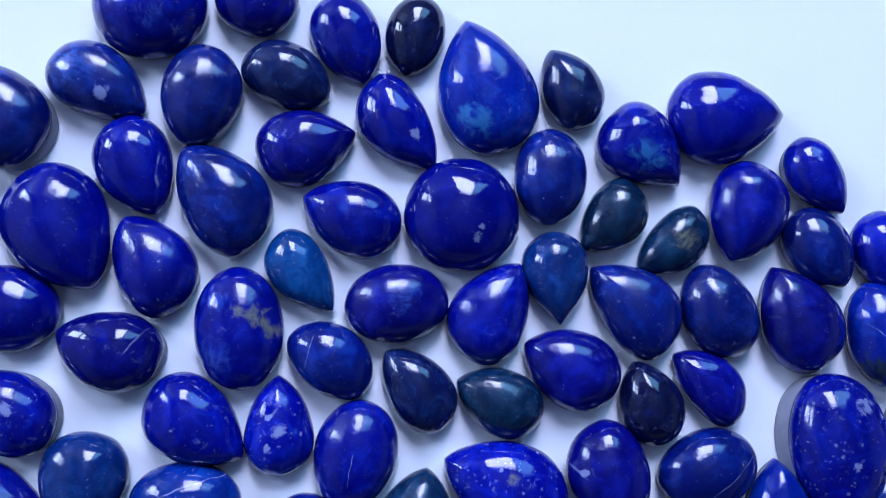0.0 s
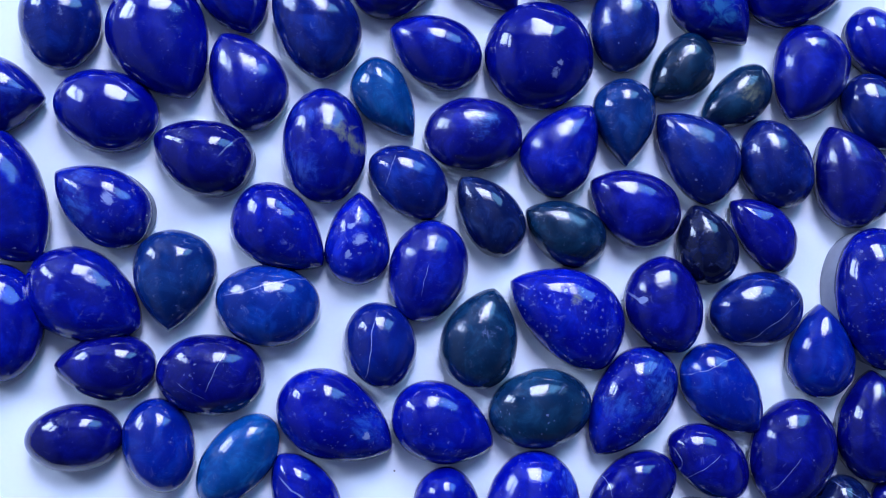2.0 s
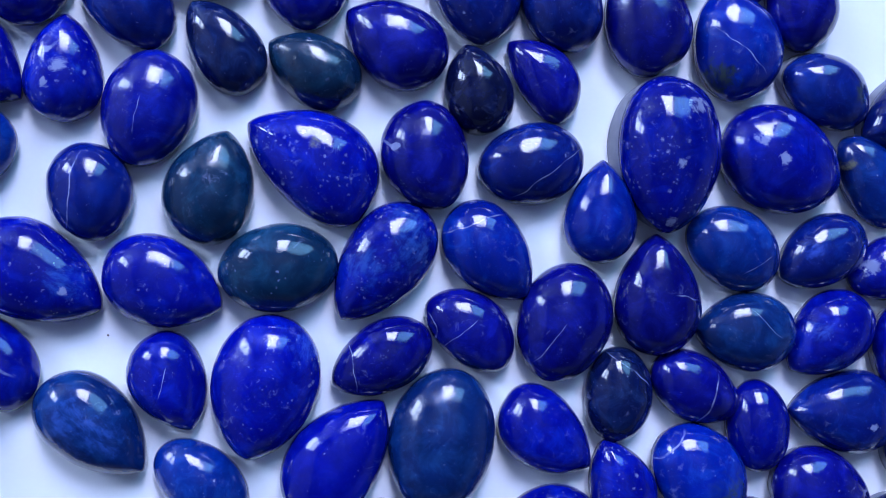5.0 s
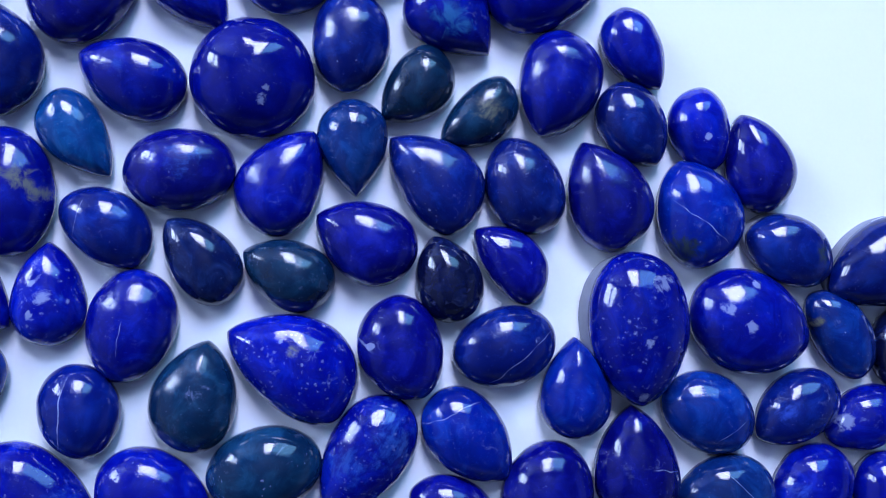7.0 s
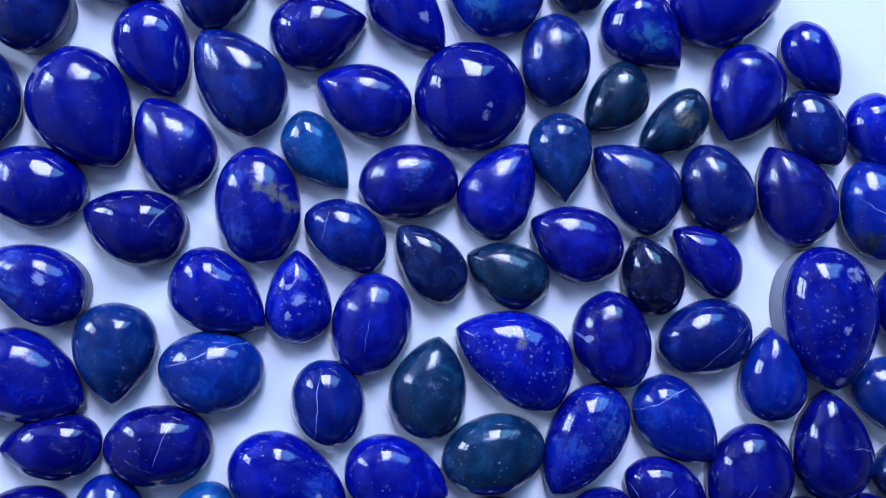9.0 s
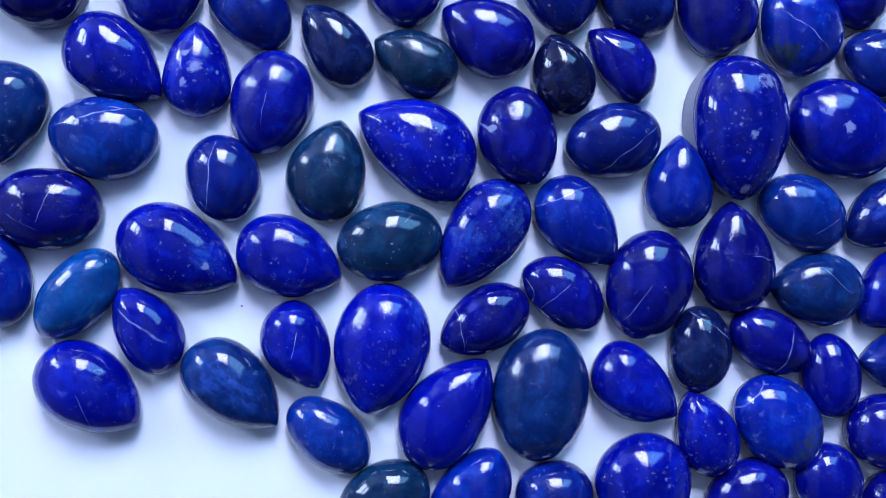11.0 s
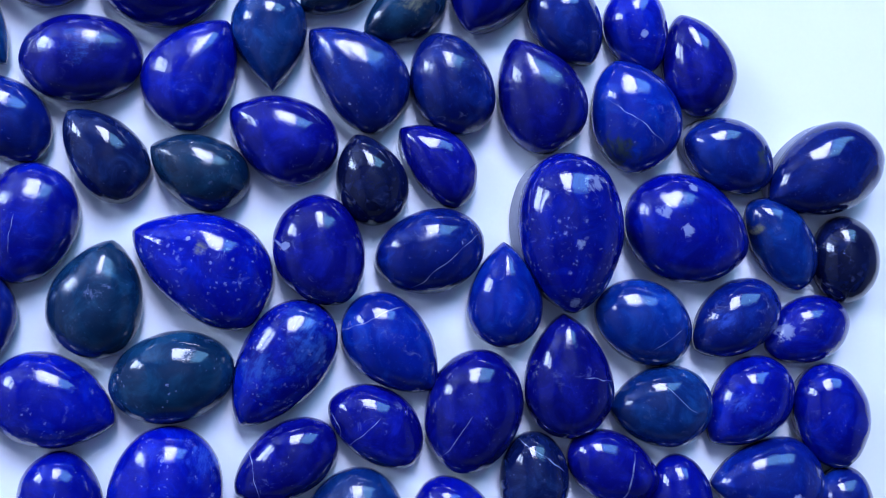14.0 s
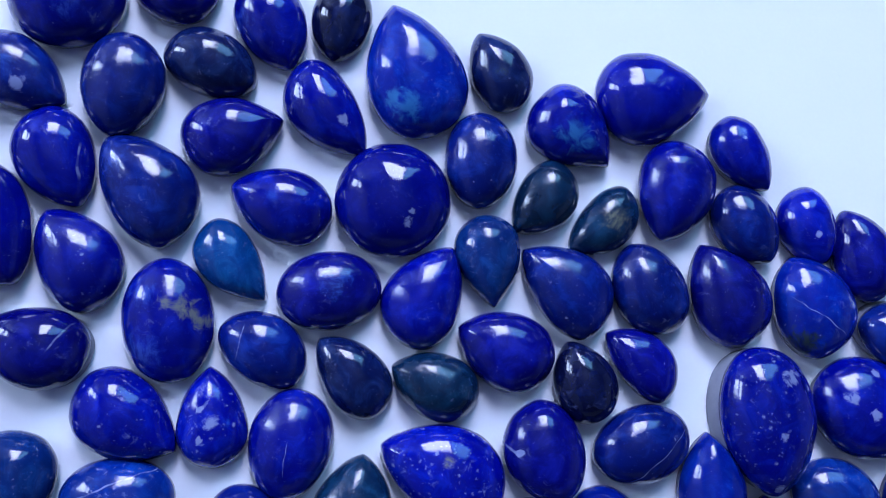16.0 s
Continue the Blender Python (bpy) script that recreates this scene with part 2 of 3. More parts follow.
part("window_sill", boxes((A0 - 0.04, A1 + 0.04, Y1 - 0.12, Y1 - 0.002, AZ0 - 0.04, AZ0 - 0.005)), WINDOW_PAINT, window)
window = structure("window_2", boxes((X0 - 0.07, X0 - 0.02, B0, B1, BZ0, BZ0 + 0.05), (X0 - 0.07, X0 - 0.02, B0, B1, BZ1 - 0.05, BZ1),
                                     (X0 - 0.07, X0 - 0.02, B0, B0 + 0.05, BZ0 + 0.05, BZ1 - 0.05), (X0 - 0.07, X0 - 0.02, B1 - 0.05, B1, BZ0 + 0.05, BZ1 - 0.05)), WINDOW_PAINT)
BM = BZ0 + 0.62 * (BZ1 - BZ0)
part("transom", boxes((X0 - 0.065, X0 - 0.015, B0 + 0.05, B1 - 0.05, BM - 0.05, BM + 0.05)), WINDOW_PAINT, window)

# ---------------------------------------------------------------- table and paper
table = tagged(new("table"), "plain beech wood table under a sheet of white paper", "table")
table.location = (0, 0, ZF)
TOP = -0.0004 - ZF
part("tabletop", boxes((-0.7, 0.7, -0.4, 0.42, TOP - 0.03, TOP)), TABLE_WOOD, table)
for x in (-0.64, 0.64):
    for y in (-0.34, 0.36):
        part("leg", boxes((x - 0.03, x + 0.03, y - 0.03, y + 0.03, 0, TOP - 0.03)), TABLE_WOOD, table)

bm = bmesh.new()
bmesh.ops.create_grid(bm, x_segments=60, y_segments=44, size=0.5)
for v in bm.verts:
    v.co = (v.co.x * 0.594, v.co.y * 0.42, 0.0)
bmesh.ops.solidify(bm, geom=bm.faces[:], thickness=0.0003)
top = max(v.co.z for v in bm.verts)
bmesh.ops.translate(bm, verts=bm.verts, vec=(0.012, 0.0, -top))
tagged(new("paper_sheet", mesh_of(bm, "paper_sheet", PAPER)), "smooth white sheet of paper lying flat on the table", "paper")


# ---------------------------------------------------------------- the stones
RINGS = (1.0, 0.992, 0.975, 0.945, 0.9, 0.84, 0.76, 0.67, 0.56, 0.44, 0.31, 0.16)
AROUND = 64


def outline(length, left, right, point):
    """The girdle of a cabochon: an oval drawn out into a tip along +x, as points in metres round its base."""
    raw = []
    for i in range(AROUND):
        a = math.tau * i / AROUND
        raw.append((math.cos(a), math.sin(a) * abs(math.sin(a / 2)) ** point))
    widest = max(y for _, y in raw)
    return [(x * length / 2, y / widest * (left if y > 0 else right)) for x, y in raw], max(raw, key=lambda p: p[1])[0] * length / 2


def cabochon(x, y, length, left, right, turn, point, tone, base=0.0, rise=1.2, lean=(0.0, 0.0), **marks):
    """One polished stone. Millimetres and degrees: its middle, its length, the half widths on the two sides of its axis, the way its tip points, how drawn out the tip is."""
    size = (length / 1000, left / 1000, right / 1000)
    crown_x, crown_y = outline(*size, point)[1], (left - right) / 2000
    width = left + right
    edge = (CHALKY, "dull grey unpolished edge") if base else (GIRDLE, "dull dark blue edge")
    base, dome = (base or 0.8 + 0.05 * width) / 1000, min(0.36 * width, 2.1 + 0.175 * width) / 1000 * rise
    seed = Vector((x * 0.37, y * 0.41, 5.0))

    def ring(bm, r, z, lifted):
        row = []
        for px, py in outline(*size, point * r ** 1.5)[0]:
            way = Vector((px - crown_x, py - crown_y, 0))
            wobble = 1 + 0.022 * noise.noise(seed + way.normalized() * 1.3) + 0.008 * noise.noise(seed + way.normalized() * 4.0)
            lift = 1 + 0.03 * noise.noise(seed + way * 260 * r) if lifted else 1
            row.append(bm.verts.new((crown_x + way.x * r * wobble, crown_y + way.y * r * wobble, z * lift)))
        return row

    def skin(bm, rows):
        for a, b in zip(rows, rows[1:]):
            for i in range(AROUND):
                bm.faces.new((a[i], a[(i + 1) % AROUND], b[(i + 1) % AROUND], b[i]))

    stone = new("cabochon")
    stone.matrix_world = pose(x / 1000, y / 1000, 0.00002, 0, 0, turn)
    bm = bmesh.new()
    rows = [ring(bm, r, base + dome * math.sqrt(1 - r * r), 0 < k) for k, r in enumerate(RINGS)]
    rows.insert(0, ring(bm, 0.97, base - 0.0002, False))
    skin(bm, rows)
    apex = bm.verts.new((crown_x, crown_y, base + dome))
    for i in range(AROUND):
        bm.faces.new((rows[-1][i], rows[-1][(i + 1) % AROUND], apex))
    part("dome", bm, lapis(tone, **marks), stone).data.shade_smooth()
    bm = bmesh.new()
    rows = [ring(bm, r, z, False) for r, z in ((0.9, 0.0), (0.93, 0.2 * base), (0.965, 0.6 * base), (0.985, 0.9 * base), (0.985, base))]
    for row, far in zip(rows, (1.0, 0.9, 0.55, 0.15, 0.0)):  # an edge that juts out to one side below the dome
        for v in row:
            v.co += Vector((lean[0], lean[1], 0)) * far / 1000
    skin(bm, rows)
    bm.faces.new(rows[0])
    part("base", bm, edge[0], stone, edge[1]).data.shade_smooth()
    ratio = length / width
    shape = "pear-shaped" if point >= 0.45 else "egg-shaped" if point > 0.12 else "round" if ratio < 1.1 else "oval"
    kinds = [p[3] for p in marks.get("patches", ())]
    note = "with thin white vein" if marks.get("veins") else "with pale speckles" if marks.get("specks", 0) >= 0.4 else "with mossy green patch" if {"moss", "gold", "olive"} & set(kinds) else "with pale teal patch" if "teal" in kinds else "with white flecks" if "calcite" in kinds else "with pale cloud" if "pale" in kinds else ""
    bulk = "" if note else "large" if length > 20 else "small" if length < 15.5 else "polished"
    words = " ".join(w for w in (bulk, TONES[tone][0], shape, "lapis cabochon", note, "on paper") if w)
    return tagged(stone, words, "gemstone", "lapis cabochons on the paper")


cabochon(-52.05, 74.64, 19.60, 9.54, 9.74, -82.4, 0.00, "U", scratched=0.35, patches=((4.5, 0.5, 1.5, "pale"),))
cabochon(-33.95, 77.51, 15.28, 6.74, 7.80, -79.7, 0.00, "V", scratched=0.2)
cabochon(-18.34, 70.52, 16.93, 5.90, 6.21, -69.1, 0.35, "U", scratched=0.1, patches=((-1.6, -4.7, 1.8, "pale"),))
cabochon(-6.55, 71.83, 14.92, 4.99, 5.50, -102.0, 0.17, "N", scratched=0)
cabochon(5.03, 63.12, 24.66, 7.93, 9.83, 104.1, 0.61, "B", scratched=0.35, patches=((-6.9, 2.3, 1.7, "teal"), (-5.2, 4.5, 1.1, "teal"),))
cabochon(20.29, 63.50, 15.39, 4.43, 6.57, 111.7, 0.39, "M", scratched=0.2, patches=((-1.3, -0.3, 0.9, "moss"),))
cabochon(35.30, 53.93, 17.49, 5.40, 8.87, -52.9, 0.70, "U", scratched=0.1, patches=((0.5, -2.6, 2.0, "teal"), (3.3, -1.6, 1.0, "teal"),))
cabochon(49.20, 60.24, 21.35, 7.80, 9.47, 0.2, 0.61, "U", clouds=0.2, base=2, scratched=0)
cabochon(66.57, 49.68, 15.70, 4.28, 5.89, -59.7, 0.52, "U", base=2, scratched=0.35, patches=((-2.7, -0.6, 0.6, "calcite"),))
cabochon(51.85, 42.71, 18.53, 8.13, 6.19, -102.7, 0.35, "U", base=2.2, scratched=1, lean=(0.3, 0.8))
cabochon(17.17, 47.48, 17.35, 6.94, 6.01, -92.9, 0.09, "D", scratched=1)
cabochon(27.69, 41.22, 15.33, 6.81, 3.88, -124.6, 0.43, "G", clouds=0.9, scratched=1)
cabochon(38.63, 37.51, 15.71, 6.48, 3.25, -135.3, 0.35, "G", scratched=1, patches=((-0.9, 1.8, 1.7, "gold"),))
cabochon(66.03, 36.52, 15.72, 5.61, 6.07, -58.4, 0.26, "D", base=2, scratched=0.2)
cabochon(79.00, 36.72, 14.80, 4.42, 6.61, -77.0, 0.17, "U", scratched=0.1, patches=((1.7, -1.6, 0.6, "calcite"),))
cabochon(88.06, 31.12, 17.67, 5.41, 7.20, 106.2, 0.35, "V", specks=0.15, scratched=0)
cabochon(76.62, 21.67, 18.87, 6.27, 9.08, 105.9, 0.30, "B", base=2, scratched=0.35, veins=((40, 1.4, 0.09, -1.0, 5.0),), patches=((-6.1, 4.7, 2.2, "dark"), (-4.9, 4.1, 2.2, "moss")))
cabochon(60.42, 23.87, 19.50, 5.91, 8.81, 110.4, 0.52, "V", specks=0.1, base=2.1, scratched=1)
cabochon(47.53, 25.16, 17.05, 6.90, 6.41, 115.0, 0.13, "D", clouds=0.7, scratched=1)
cabochon(30.63, 24.31, 19.47, 4.29, 9.36, 128.0, 0.52, "D", specks=0.15, clouds=0.6, scratched=1)
cabochon(18.81, 29.90, 16.17, 5.73, 5.99, -85.1, 0.74, "K", clouds=0.7, scratched=0.35)
cabochon(8.72, 23.67, 18.66, 8.16, 5.34, 67.6, 0.52, "U", scratched=1)
# its haze blot paints the grainy spread of the highlight over scratches
cabochon(-8.45, 24.66, 17.80, 6.56, 6.83, -172.4, 0.00, "V", scratched=1, patches=((-1.0, -1.5, 2.0, "haze"),))
cabochon(2.19, 39.96, 20.07, 9.54, 10.24, -175.0, 0.00, "U", clouds=0.25, scratched=0, patches=((-1.6, 4.5, 0.8, "calcite"), (-2.4, 2.7, 0.5, "calcite"),))
cabochon(-16.68, 39.24, 17.64, 6.50, 6.52, 159.6, 0.43, "U", scratched=0.35, patches=((1.1, -0.2, 1.1, "pale"),))
cabochon(-23.58, 29.80, 16.01, 3.85, 6.14, -55.5, 0.65, "T", scratched=0.2)
cabochon(-24.75, 51.73, 17.42, 5.89, 7.50, 14.2, 0.57, "V", scratched=0.1)
cabochon(-7.78, 56.24, 19.26, 4.08, 7.88, -56.9, 0.48, "U", scratched=0, patches=((3.3, -0.6, 0.8, "calcite"),))
cabochon(-28.80, 62.64, 16.12, 6.64, 4.99, -23.2, 0.13, "M", scratched=0.35)
cabochon(-42.90, 58.93, 17.83, 7.07, 6.42, -95.1, 0.13, "D", base=2.2, scratched=1)
cabochon(-59.70, 59.81, 18.47, 6.90, 5.57, -27.9, 0.52, "D", clouds=0.8, scratched=1, patches=((-2.8, 0.3, 3.0, "haze"), (-6.1, -0.1, 2.0, "haze"), (2.5, -1.0, 1.0, "calcite"),))
cabochon(-51.76, 46.67, 17.76, 5.27, 7.55, -69.3, 0.35, "U", scratched=0, veins=((-24, 3.6, 0.16, 1.1, 2.6),))
cabochon(-39.64, 41.04, 20.71, 5.35, 9.18, 120.7, 0.35, "D", clouds=0.7, base=2, scratched=0.35, patches=((5.7, 0.2, 2.0, "pale"),))
cabochon(-62.73, 35.86, 22.38, 7.18, 9.70, -63.9, 0.35, "U", clouds=0.2, base=2, scratched=0.2)
cabochon(-49.93, 29.64, 18.12, 5.03, 8.04, 115.7, 0.35, "U", specks=0.3, scratched=1)
cabochon(-75.95, 53.75, 19.23, 5.81, 8.87, 121.6, 0.35, "D", clouds=0.7, base=2.4, scratched=1, lean=(-0.9, -0.6))
cabochon(-80.91, 37.29, 17.96, 6.86, 6.73, -80.4, 0.00, "D", specks=0.25, clouds=0.7, scratched=0.2)
cabochon(-71.43, 22.39, 17.77, 7.14, 6.88, 168.1, 0.09, "U", scratched=0.1)
cabochon(-54.47, 16.97, 17.34, 7.75, 5.40, 169.4, 0.39, "V", base=2, scratched=0, lean=(-0.7, 0.1), veins=((-115, -3.8, 0.13, 3.1, 2.5),))
cabochon(-34.31, 20.07, 20.56, 7.32, 7.37, 95.2, 0.04, "U", scratched=0.35, patches=((2.6, -0.8, 1.1, "olive"), (1.8, -2.6, 1.2, "olive"), (0.5, -4.5, 1.3, "olive"), (-0.8, -6.0, 1.0, "olive"), (4.2, 2.8, 1.5, "pale"), (-4.4, 3.5, 2.2, "pale"),))
cabochon(-19.61, 14.62, 15.81, 4.72, 6.62, 144.7, 0.09, "D", scratched=0.2, veins=((112, -3.2, 0.10, -1.0, 2.6),))
cabochon(-89.41, 22.58, 15.88, 7.44, 6.63, 5.5, 0.61, "U", scratched=0.1, patches=((2.9, 0.8, 1.8, "pale"),))
cabochon(-85.24, 6.52, 24.69, 6.01, 11.35, -59.4, 0.35, "U", base=2.1, scratched=0)
cabochon(-70.46, 6.03, 18.19, 5.71, 6.88, 147.5, 0.52, "U", specks=0.35, base=2, scratched=0.35, lean=(-0.6, -0.6), patches=((4.5, -1.6, 1.8, "pale"), (1.5, 2.5, 2.4, "haze"), (-1.8, -1.9, 1.1, "calcite"),))
cabochon(-70.90, -9.59, 20.47, 7.41, 7.48, -24.8, 0.35, "U", scratched=0.2, patches=((-2.2, -1.1, 0.8, "pale"),))
cabochon(-57.50, -5.42, 17.14, 7.53, 6.24, -85.5, 0.61, "K", scratched=0.1)
cabochon(-39.79, 4.84, 18.68, 6.02, 7.60, -38.0, 0.57, "U", specks=0.4, clouds=0.6, scratched=0)
cabochon(-26.94, 4.46, 16.38, 5.81, 5.52, 93.5, 0.57, "U", specks=0.5, clouds=0.8, scratched=0.35, patches=((-0.7, -0.5, 1.2, "calcite"), (-3.2, 1.4, 0.7, "calcite"), (1.6, 1.2, 0.6, "calcite"), (-1.0, -2.6, 0.7, "haze"),))
cabochon(-14.67, -0.08, 18.16, 7.04, 6.66, -99.7, 0.13, "U", clouds=0.6, scratched=1, veins=((2, -0.2, 0.06, 1.9, 2.4),))
cabochon(-5.24, 10.43, 16.27, 4.45, 6.22, 127.0, 0.43, "M", scratched=0.1)
cabochon(9.08, 9.27, 15.66, 5.92, 5.41, 157.4, 0.43, "G", specks=0.2, scratched=1)
cabochon(21.42, 15.34, 17.58, 7.51, 6.11, 158.1, 0.43, "V", specks=0.12, scratched=0.35)
cabochon(34.67, 9.03, 14.76, 5.13, 6.10, 108.7, 0.39, "N", scratched=0.2)
cabochon(44.60, 11.57, 15.75, 3.29, 6.61, 131.1, 0.35, "V", scratched=0.1)
cabochon(9.37, -6.94, 22.87, 5.32, 10.42, 145.2, 0.43, "U", specks=0.6, scratched=0, patches=((1.2, -4.0, 0.7, "gold"), (3.5, -3.9, 0.4, "calcite"),))
cabochon(28.59, -2.22, 17.45, 5.91, 7.95, -71.2, 0.09, "V", base=2, scratched=0.35, veins=((26, -4.7, 0.2, -5.2, 1.8),), patches=((-2.2, -5.6, 0.5, "calcite"),))
cabochon(44.80, -1.64, 17.85, 6.80, 6.48, -162.5, 0.09, "D", scratched=0.2, veins=((-158, -2.7, 0.08, 0.7, 5.8),))
cabochon(56.83, -8.15, 16.80, 6.03, 6.21, 92.5, 0.65, "B", base=2, scratched=0.1)
cabochon(66.81, 2.08, 25.61, 8.89, 8.43, -85.3, 0.26, "U", specks=0.5, base=3.8, scratched=0, lean=(-0.4, -1.3), patches=((2.2, -0.2, 0.7, "calcite"), (-7.0, 3.4, 1.3, "calcite"), (11.1, -0.5, 0.8, "calcite"),))
cabochon(87.36, 3.60, 22.10, 8.65, 9.12, -21.1, 0.17, "U", base=2, scratched=0.35, patches=((-2.3, -1.6, 0.9, "calcite"), (-6.4, -0.4, 1.1, "calcite"), (-3.3, 5.6, 0.7, "calcite"),))
cabochon(80.21, -12.03, 17.20, 6.38, 7.07, 154.0, 0.04, "C", scratched=0.2, veins=((-120, -3.5, 0.07, 0.8, 2.5),))
cabochon(67.43, -20.65, 19.97, 7.06, 7.60, 94.8, 0.52, "V", base=2, scratched=0.1, veins=((-101, 0.1, 0.09, 4.0, 2.4),))
cabochon(96.47, -11.18, 17.25, 5.64, 6.26, -145.9, 0.30, "D", specks=0.15, scratched=0, patches=((3.1, -2.3, 1.2, "pale"),))
cabochon(109.28, -12.52, 15.91, 5.40, 5.65, -156.9, 0.17, "U", scratched=0.35, patches=((5.2, -2.2, 1.1, "calcite"),))
cabochon(103.75, 1.79, 17.38, 4.23, 6.31, 123.4, 0.09, "C", scratched=0.2, patches=((4.5, 4.2, 1.8, "dark"), (1.9, 5.2, 1.5, "moss"), (4.6, 2.5, 0.6, "gold"),))
cabochon(94.29, 15.74, 16.39, 5.34, 6.78, 155.9, 0.09, "D", base=2, scratched=0.1, lean=(1.2, -0.3), patches=((-4.0, -2.0, 1.8, "moss"),))
cabochon(111.67, 14.39, 22.20, 7.39, 7.69, -153.2, 0.39, "D", clouds=0.5, base=2.5, scratched=0, lean=(0.5, -0.7))
cabochon(116.09, -0.16, 14.93, 6.15, 5.76, -89.0, 0.00, "N", scratched=0.35)
cabochon(39.87, -16.41, 18.69, 5.91, 6.91, -47.0, 0.43, "B", scratched=0.2, veins=((71, 5.1, 0.10, -2.1, 4.5),))
cabochon(22.62, -19.83, 21.61, 6.70, 6.72, -121.3, 0.43, "U", specks=0.5, clouds=0.9, scratched=0.1, patches=((-4.0, 2.5, 2.6, "haze"), (1.5, -2.0, 2.4, "haze"), (-7.0, -1.0, 2.0, "haze")))
cabochon(6.88, -22.04, 18.20, 6.90, 6.76, -165.8, 0.04, "G", specks=0.2, scratched=0)
cabochon(-3.62, -10.83, 17.74, 7.67, 5.80, 84.0, 0.43, "G", clouds=0.8, scratched=1)
cabochon(52.65, -26.59, 19.75, 7.61, 7.85, -104.9, 0.09, "V", scratched=0.2, veins=((161, 0.9, 0.06, -4.5, 3.3),))
cabochon(37.12, -29.57, 16.39, 4.53, 6.48, 145.8, 0.04, "V", scratched=0.1, veins=((147, -5.0, 0.08, -1.5, 3.2), (-104, 1.2, 0.06, -1.4, 3.0),))
cabochon(23.84, -34.38, 17.15, 5.80, 5.32, -146.1, 0.26, "V", specks=0.2, scratched=0, veins=((68, -4.5, 0.07, -1.3, 5.0),))
cabochon(6.37, -40.33, 22.37, 8.53, 7.88, -96.0, 0.30, "U", specks=0.3, scratched=0.35, patches=((-8.2, 6.0, 2.2, "pale"),))
cabochon(-6.50, -40.27, 15.55, 4.58, 6.75, -65.5, 0.39, "U", scratched=0.2, veins=((-36, -1.1, 0.06, 0.1, 2.1),))
cabochon(19.37, -50.29, 21.79, 7.83, 6.43, 58.9, 0.48, "U", clouds=0.15, scratched=0.1)
cabochon(34.75, -46.56, 22.98, 8.12, 8.63, -94.0, 0.04, "K", clouds=0.5, scratched=1)
cabochon(52.03, -43.59, 18.01, 4.80, 7.53, -38.7, 0.48, "U", specks=0.15, scratched=0.35)
cabochon(62.49, -37.33, 15.56, 5.88, 5.42, -88.1, 0.00, "M", clouds=0.8, specks=0.2, scratched=0.2, veins=((57, 4.0, 0.08, -2.2, 4.2),))
cabochon(75.93, -34.99, 16.43, 5.15, 6.00, -24.3, 0.17, "V", specks=0.2, scratched=0.1, veins=((-79, 1.5, 0.16, 1.7, 4.0),))
cabochon(87.09, -40.82, 15.46, 5.69, 5.26, -81.2, 0.00, "U", specks=0.2, clouds=0.15, scratched=0)
cabochon(102.40, -37.41, 19.97, 7.02, 7.22, -177.8, 0.52, "D", clouds=0.6, scratched=0.35, patches=((-2.1, 1.7, 0.7, "calcite"),))
cabochon(83.62, -25.11, 17.49, 7.01, 6.27, -176.2, 0.35, "K", scratched=0.2, veins=((140, 1.8, 0.06, 0.1, 3.5),))
cabochon(98.80, -24.84, 17.80, 6.30, 6.80, -136.2, 0.39, "U", specks=0.2, scratched=0.1, patches=((2.0, -3.3, 1.3, "pale"), (3.8, 2.7, 1.0, "pale"),))
cabochon(113.58, -26.60, 17.84, 6.49, 6.59, -76.8, 0.17, "U", specks=0.1, base=2.1, scratched=0)
cabochon(116.49, -42.24, 14.69, 4.46, 6.28, -91.0, 0.09, "D", base=2.1, scratched=0.35, veins=((8, -5.4, 0.06, -1.9, 4.2),))
cabochon(98.92, -50.28, 17.42, 6.80, 6.51, -6.2, 0.35, "V", specks=0.25, base=2.1, scratched=0.2)
cabochon(63.73, -51.94, 15.64, 4.79, 6.11, 112.6, 0.43, "U", specks=0.6, base=2, scratched=0.1)
cabochon(77.15, -49.55, 18.50, 6.74, 7.82, 135.0, 0.00, "B", base=2, scratched=0, veins=((92, -7.6, 0.12, 0.5, 3.2),), patches=((-5.2, -1.2, 3.2, "moss"),))
cabochon(111.83, -57.10, 15.04, 6.30, 5.22, 72.5, 0.35, "M", specks=0.45, base=2.1, scratched=0.35)
cabochon(87.11, -59.18, 13.31, 6.75, 5.70, -82.4, 0.00, "U", specks=0.2, scratched=0.2)
cabochon(100.67, -62.27, 12.78, 4.91, 5.55, -174.1, 0.09, "V", scratched=0.1)
cabochon(72.32, -62.83, 16.30, 6.13, 6.41, -148.5, 0.17, "V", scratched=0)
cabochon(54.03, -60.86, 17.60, 8.07, 9.15, -72.9, 0.22, "U", specks=0.45, base=2, scratched=0.35)
cabochon(37.75, -63.82, 12.32, 7.04, 6.73, -81.0, 0.04, "D", specks=0.2, clouds=0.6, scratched=0.2)
cabochon(22.58, -63.08, 17.06, 7.14, 4.50, -132.2, 0.17, "B", scratched=0.1)
cabochon(8.80, -64.81, 15.90, 5.86, 5.75, -162.7, 0.26, "G", scratched=0)
cabochon(-1.19, -55.22, 16.43, 5.17, 5.39, 143.7, 0.04, "C", clouds=0.6, scratched=0.35)
cabochon(-17.42, -48.20, 19.50, 6.68, 5.82, -36.7, 0.52, "K", clouds=0.9, scratched=0.2, patches=((-2.5, -0.3, 3.0, "haze"), (2.0, 1.5, 2.0, "haze"),))
cabochon(-40.13, -49.40, 19.09, 6.60, 6.93, -33.0, 0.35, "U", scratched=0.1, veins=((-35, -0.6, 0.04, 3.0, 2.7),))
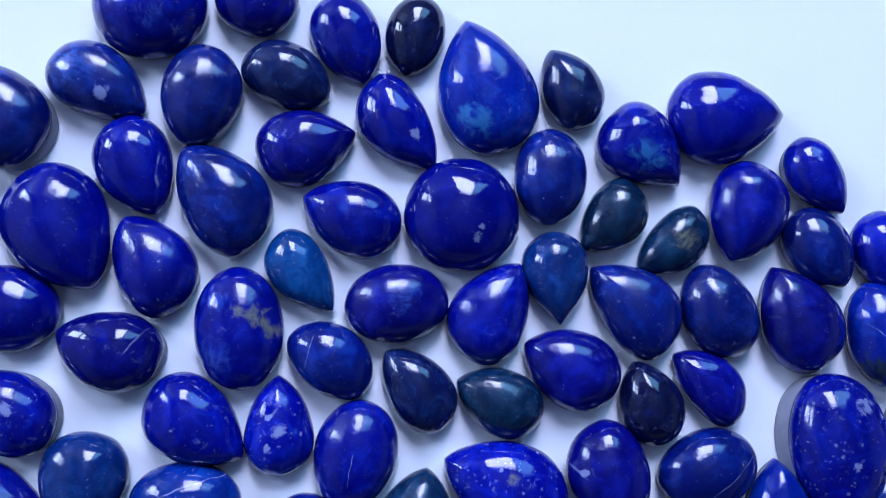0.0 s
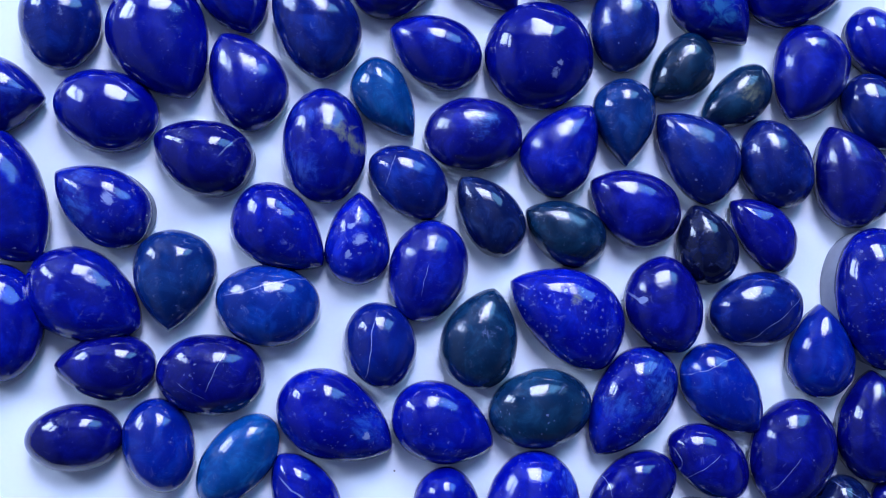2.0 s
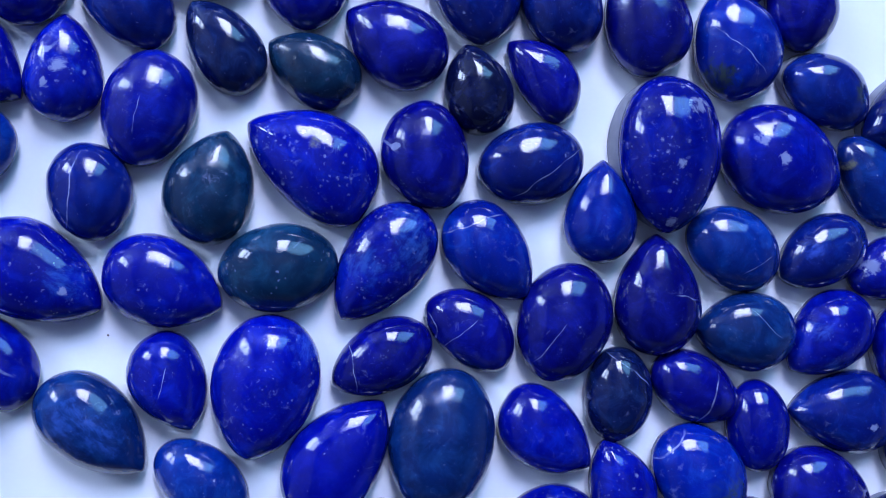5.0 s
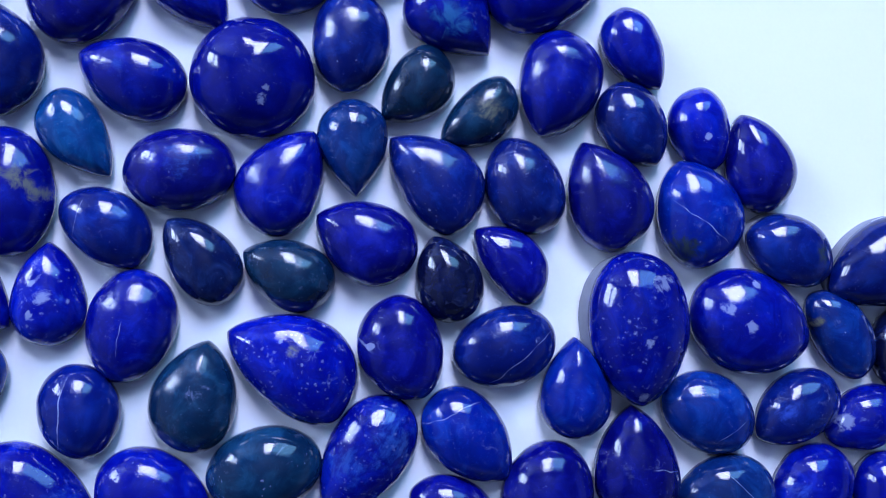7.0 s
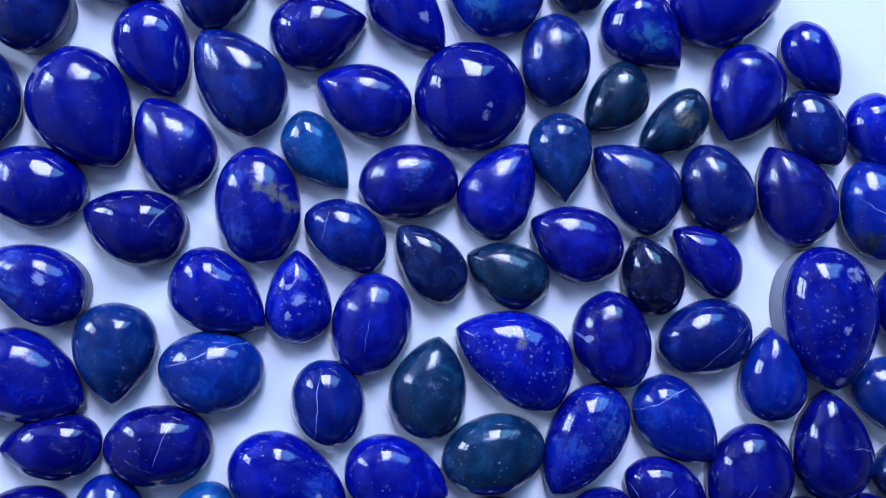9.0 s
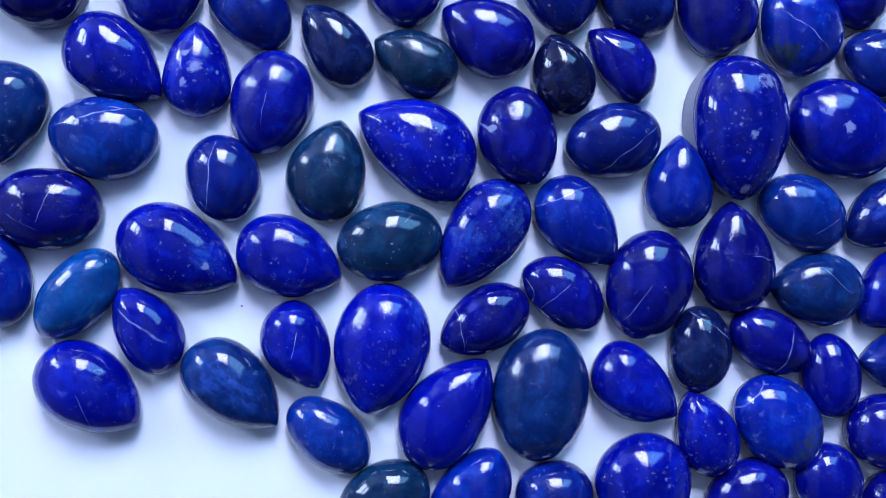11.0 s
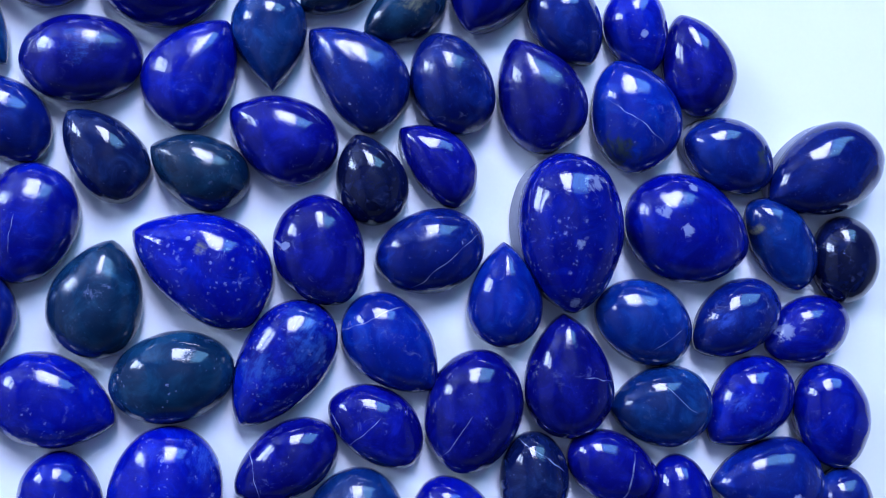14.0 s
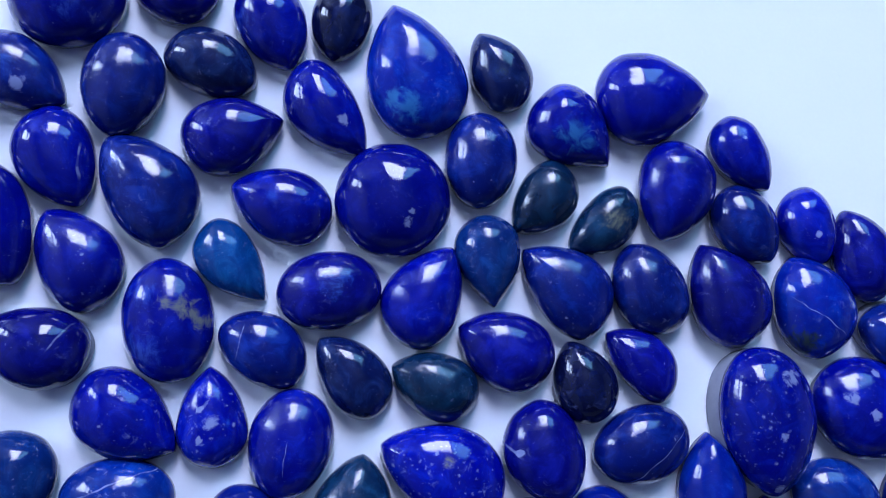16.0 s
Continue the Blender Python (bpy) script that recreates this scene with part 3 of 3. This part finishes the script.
cabochon(-32.32, -39.53, 15.85, 4.63, 5.81, 123.4, 0.26, "U", specks=0.2, scratched=0, veins=((-156, 0.8, 0.14, -0.4, 4.3),))
cabochon(-43.48, -34.18, 17.30, 5.42, 5.30, -125.6, 0.09, "T", clouds=0.6, scratched=0.35)
cabochon(-56.16, -32.71, 15.83, 5.61, 5.91, -70.8, 0.09, "B", scratched=0.2)
cabochon(-69.89, -32.46, 15.52, 5.51, 5.58, -173.3, 0.09, "V", scratched=0.1)
cabochon(-66.38, -20.36, 16.24, 5.94, 5.24, -175.3, 0.43, "V", scratched=0)
cabochon(-49.28, -20.36, 17.97, 7.09, 6.60, -177.2, 0.04, "V", specks=0.25, clouds=0.8, scratched=0.35, veins=((150, -3.4, 0.06, -0.5, 2.4), (70, 1.2, 0.08, -1.0, 3.0)))
cabochon(-41.08, -7.75, 17.61, 7.63, 6.37, 177.9, 0.04, "C", clouds=0.5, scratched=0.2, veins=((-160, 2.4, 0.11, 1.3, 6.8),))
cabochon(-27.78, -26.34, 21.17, 7.12, 7.26, -24.1, 0.43, "U", specks=0.35, scratched=0, patches=((4.8, 1.6, 1.8, "haze"), (5.6, 0.4, 0.5, "calcite"), (-1.3, -5.0, 0.7, "pale"),))
cabochon(-9.55, -25.86, 18.48, 6.49, 7.07, -19.3, 0.43, "U", specks=0.3, scratched=0.35)
cabochon(-21.76, -13.55, 14.88, 6.51, 5.87, -71.4, 0.09, "D", clouds=0.2, scratched=0.2, veins=((-21, -1.4, 0.10, 0.2, 5.2),))
cabochon(-84.13, -14.88, 19.62, 7.52, 8.17, -77.4, 0.09, "U", base=2, scratched=0)

# ---------------------------------------------------------------- a crumb on the paper
bm = bmesh.new()
bmesh.ops.create_icosphere(bm, subdivisions=2, radius=0.00017)
for v in bm.verts:
    v.co *= 1 + 0.35 * noise.noise(v.co * 4000)
    v.co.z *= 0.6
chip = new("stone_chip", mesh_of(bm, "stone_chip", CRUMB))
chip.location = (-0.01722, -0.03456, 0.00015)
tagged(chip, "tiny brown stone crumb lying on white paper", "crumb")
